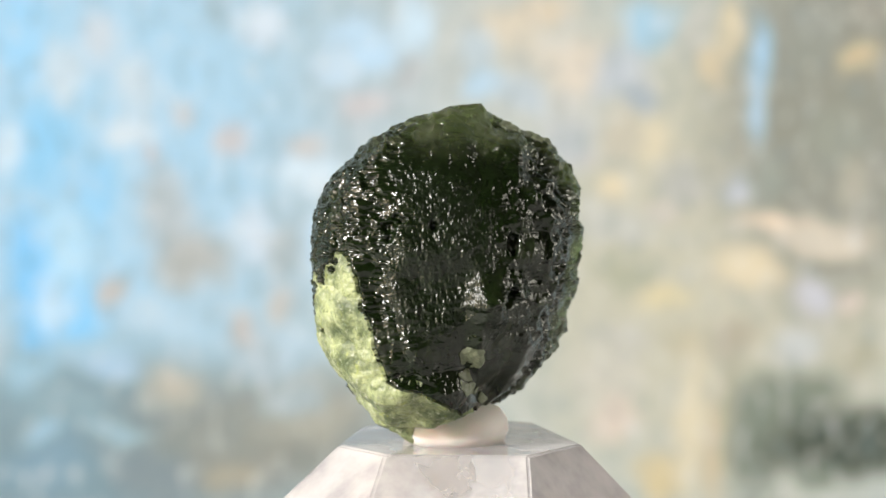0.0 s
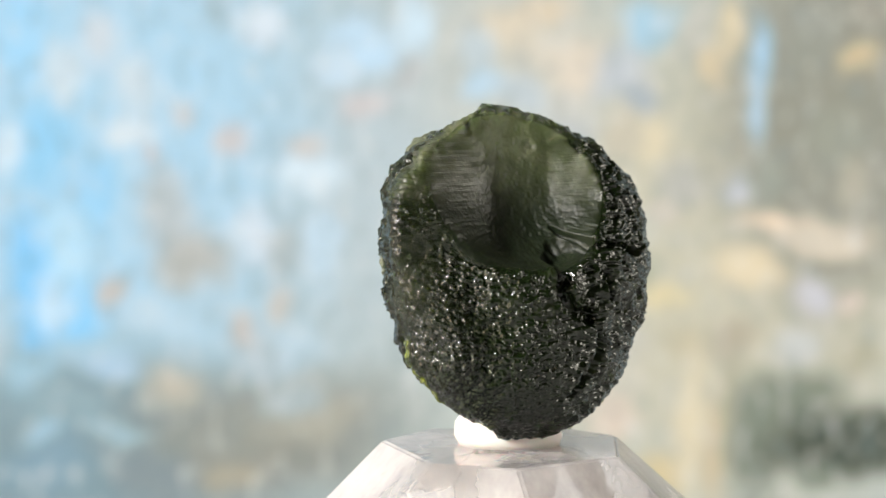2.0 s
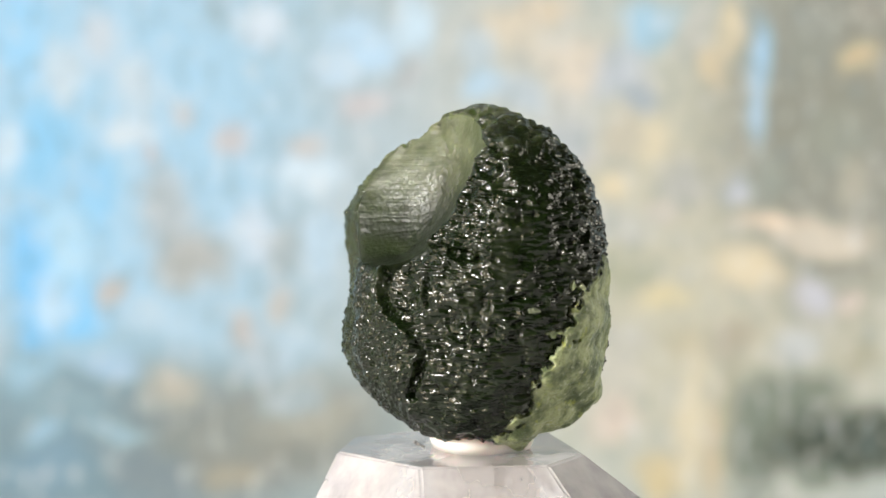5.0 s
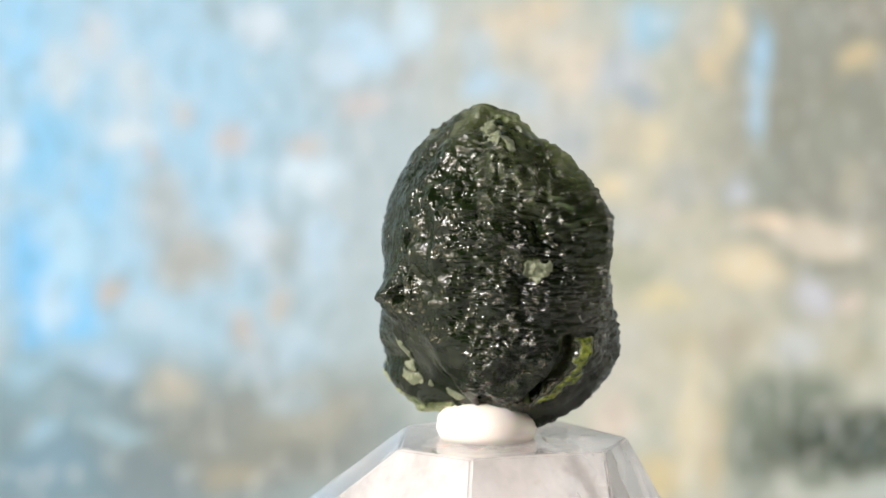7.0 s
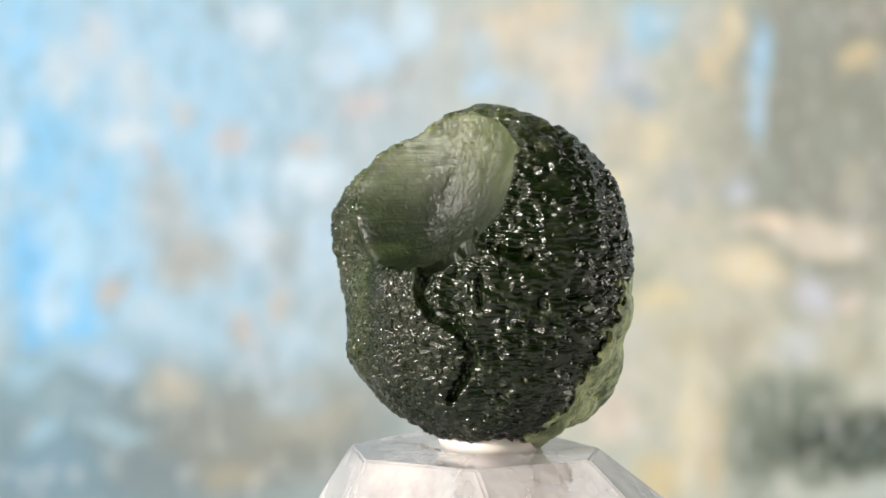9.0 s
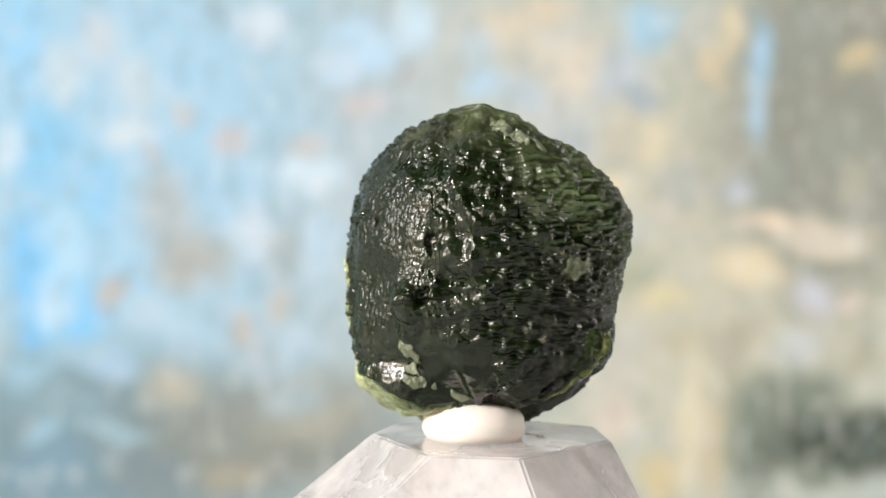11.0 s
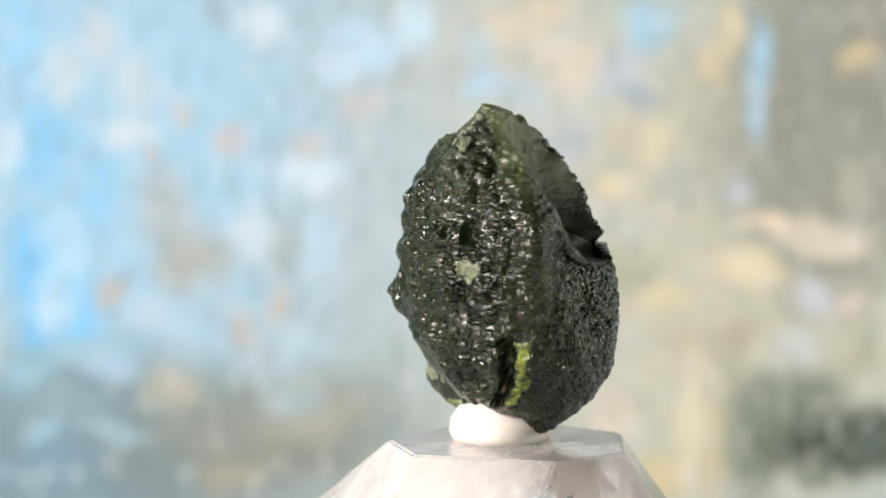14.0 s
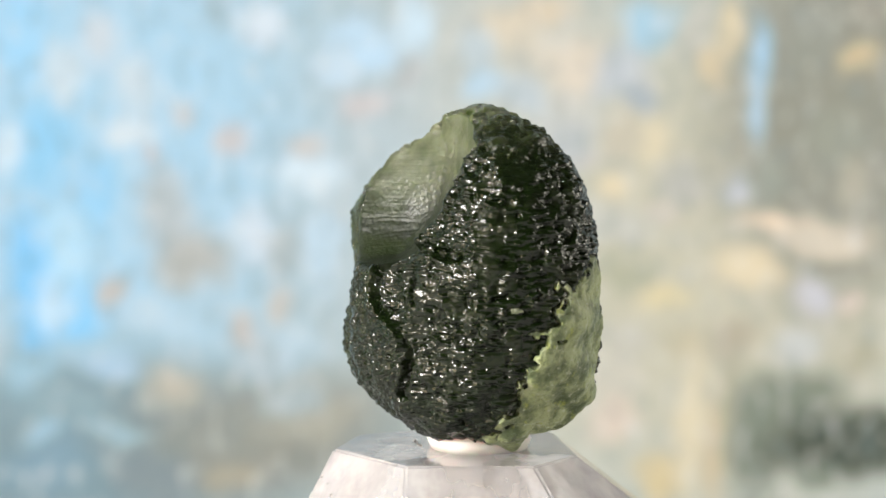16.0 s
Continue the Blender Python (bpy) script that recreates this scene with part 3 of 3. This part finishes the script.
    def flake(name, mask, rise, material, label, sunk=5):
        """A solid plate on the stone's surface, where the mask holds."""
        some = quads[mask.ravel()[quads].all(1)]
        if len(some) < 4:
            return
        mark = np.arange(len(co))                  # faces that touch share the least mark
        while True:
            least = mark[some].min(1)
            before = mark.copy()
            np.minimum.at(mark, some.ravel(), np.repeat(least, 4))
            if (mark == before).all():
                break
        for m in np.unique(mark[some[:, 0]]):
            piece = some[mark[some[:, 0]] == m]
            if len(piece) >= 25:
                plate(name, piece, rise, material, label, sunk)

    def plate(name, some, rise, material, label, sunk):
        used = np.unique(some)
        back_to = np.full(len(co), -1)
        back_to[used] = np.arange(len(used))
        face = back_to[some]
        n = len(used)
        outer = co[used] + N[used] * rise.ravel()[used][:, None] * S
        inner = co[used] - N[used] * sunk * S
        edges = np.concatenate([face[:, [k, (k + 1) % 4]] for k in range(4)])
        code = edges[:, 0] * n + edges[:, 1]
        rim_edges = edges[~np.isin(edges[:, 1] * n + edges[:, 0], code)]
        side = np.stack([rim_edges[:, 1], rim_edges[:, 0], rim_edges[:, 0] + n, rim_edges[:, 1] + n], -1)
        ob = fill(name, np.concatenate([outer, inner]), np.concatenate([face, face[:, ::-1] + n, side]), material)
        ob.parent = body
        tagged(ob, label)

    flake("fracture_face", fresh > 0.5, 6 + 0.35 * steps + 1.5 * np.abs(vnoise(P / 12, 48)) + 0.8 * vnoise(P / 4.5, 49), MAT_BREAK, "pale yellow-green fresh fracture, crumbly and translucent", 18)
    flake("painted_glow", glow > 0.5, 1.5 + 0 * z, MAT_GLOW, "opaque yellow-green plate, painted as light glowing through beside the slot")
    which = np.zeros(z.shape, int)
    for k, (a0, z0) in enumerate(((-92, -182), (-99, -228), (27, -25), (16, 195), (-84, -264), (-172, -30), (-166, 2), (-178, -82))):
        near = np.hypot(wrap(az - a0) * radians(1) * rr, z - z0) < 45
        which = np.where((chips < 1.0) & near & (which == 0), k + 1, which)
    for k in range(1, 9):
        flake("chip", which == k, 2.5 + 2 * vnoise(P / 9, 40), MAT_CHIP, "cloudy pale-green chip")
    return body


# ---- the quartz stand and the putty ----
# the stand's faces: the way they face, their distance from the axis at the top edge and 98 units below it
FACETS = ((-92, 142, 288), (-38, 152, 250), (18, 160, 266), (68, 232, 294), (120, 250, 337), (172, 240, 366), (-136, 212, 346))


def outline(drop):
    pts = []
    for (a0, t0, l0), (a1, t1, l1) in zip(FACETS, FACETS[1:] + FACETS[:1]):
        h0, h1 = (t + (0.93 * l - t) * min(drop, 190) / 98 for t, l in ((t0, l0), (t1, l1)))
        m = np.array([[math.cos(radians(a0)), math.sin(radians(a0))], [math.cos(radians(a1)), math.sin(radians(a1))]])
        pts.append(np.linalg.solve(m, [h0, h1]))
    return pts


def veils(stand):
    """Cloudy healed cracks inside the crystal: thin, uneven lenses."""
    rnd = random.Random(5)
    for x, y, drop, size, tilt, az in ((-60, -60, 70, 70, 60, -70), (60, 40, 60, 60, 30, 20), (-20, 150, 75, 90, 65, 95), (-140, 60, 80, 80, 50, 170), (70, 140, 45, 40, 20, 60), (-150, -20, 110, 70, 70, -140)):
        bm = bmesh.new()
        bmesh.ops.create_icosphere(bm, subdivisions=3, radius=1)
        m = pose(x * S, y * S, ZC + (TOP - drop) * S, 0, tilt, az)
        k = rnd.uniform(0, 40)
        for v in bm.verts:
            w = 1 + 0.45 * noise.noise(v.co * 1.7 + Vector((k, 0, 0)))
            v.co = m @ Vector((v.co.x * w * size * S, v.co.y * w * size * 0.7 * S, (v.co.z * 5 + 7 * noise.noise(v.co * 2 + Vector((0, k, 0)))) * S))
        part("veil", bm, MAT_VEIL, stand, "cloudy veil inside the quartz", smooth=True)


def quartz_stand():
    bm = bmesh.new()
    rings = []
    for drop in (0, 190, ZC / S + TOP):
        rings.append([bm.verts.new((x * S, y * S, ZC + (TOP - drop) * S)) for x, y in outline(drop)])
    for a, b in zip(rings, rings[1:]):
        for i in range(len(a)):
            j = (i + 1) % len(a)
            bm.faces.new((a[j], a[i], b[i], b[j]))
    bm.faces.new(rings[0])
    bm.faces.new(list(reversed(rings[-1])))
    bmesh.ops.recalc_face_normals(bm, faces=bm.faces[:])
    bmesh.ops.bevel(bm, geom=bm.edges[:], offset=4 * S, segments=3, affect="EDGES")
    stand = part("quartz_stand", bm, MAT_QUARTZ)
    veils(stand)
    return tagged(stand, "milky pale-pink polished quartz point cut flat on top", "crystal")


def putty():
    bm = bmesh.new()
    profile = [(0, 72), (52, 69), (78, 58), (92, 38), (95, 16), (88, 0), (0, 0)]
    rings = []
    for r, h in profile:
        if r == 0:
            rings.append([bm.verts.new((0, 0, h * S))])
        else:
            rings.append([bm.verts.new((r * S * (1 + 0.05 * math.sin(3 * a + h * 0.02)) * math.cos(a), r * S * (1 + 0.04 * math.cos(2 * a)) * math.sin(a), h * S))
                          for a in (2 * math.pi * k / 40 for k in range(40))])
    for a, b in zip(rings, rings[1:]):
        for i in range(40):
            j = (i + 1) % 40
            quad = [a[i % len(a)], b[i % len(b)], b[j % len(b)], a[j % len(a)]]
            bm.faces.new(list(dict.fromkeys(quad)))
    bmesh.ops.recalc_face_normals(bm, faces=bm.faces[:])
    ob = part("putty", bm, MAT_PUTTY, smooth=True)
    return tagged(ob, "lump of white mounting putty under the stone", "putty")


STONE, STAND, PUTTY = stone(), quartz_stand(), putty()


# ---- what turns ----
def turned(t):
    """The turn of the plate in degrees at t seconds: it gathers speed slowly and runs unevenly once a turn."""
    q = t / 8
    b = 12.6805 * q - 0.9115 * q ** 2 + 2.0738 * q ** 3 - 1.2327 * q ** 4 + 0.2526 * q ** 5
    b = b + 0.1807 * math.sin(b) - 0.0401 * (math.cos(b) - 1) + 0.0100 * math.sin(2 * b) + 0.0083 * (math.cos(2 * b) - 1)
    return math.degrees(b)


def motions():
    times = [k / 5 for k in range(81)]
    walk(STONE, [(t, pose(0, 0, ZC, 0, 0, turned(t))) for t in times])
    walk(STAND, [(t, pose(0, 0, 0, 0, 0, turned(t))) for t in times])
    walk(PUTTY, [(t, pose(0, 0, 0, 0, 0, turned(t)) @ pose(-48 * S, 12 * S, ZC + TOP * S)) for t in times])


motions()
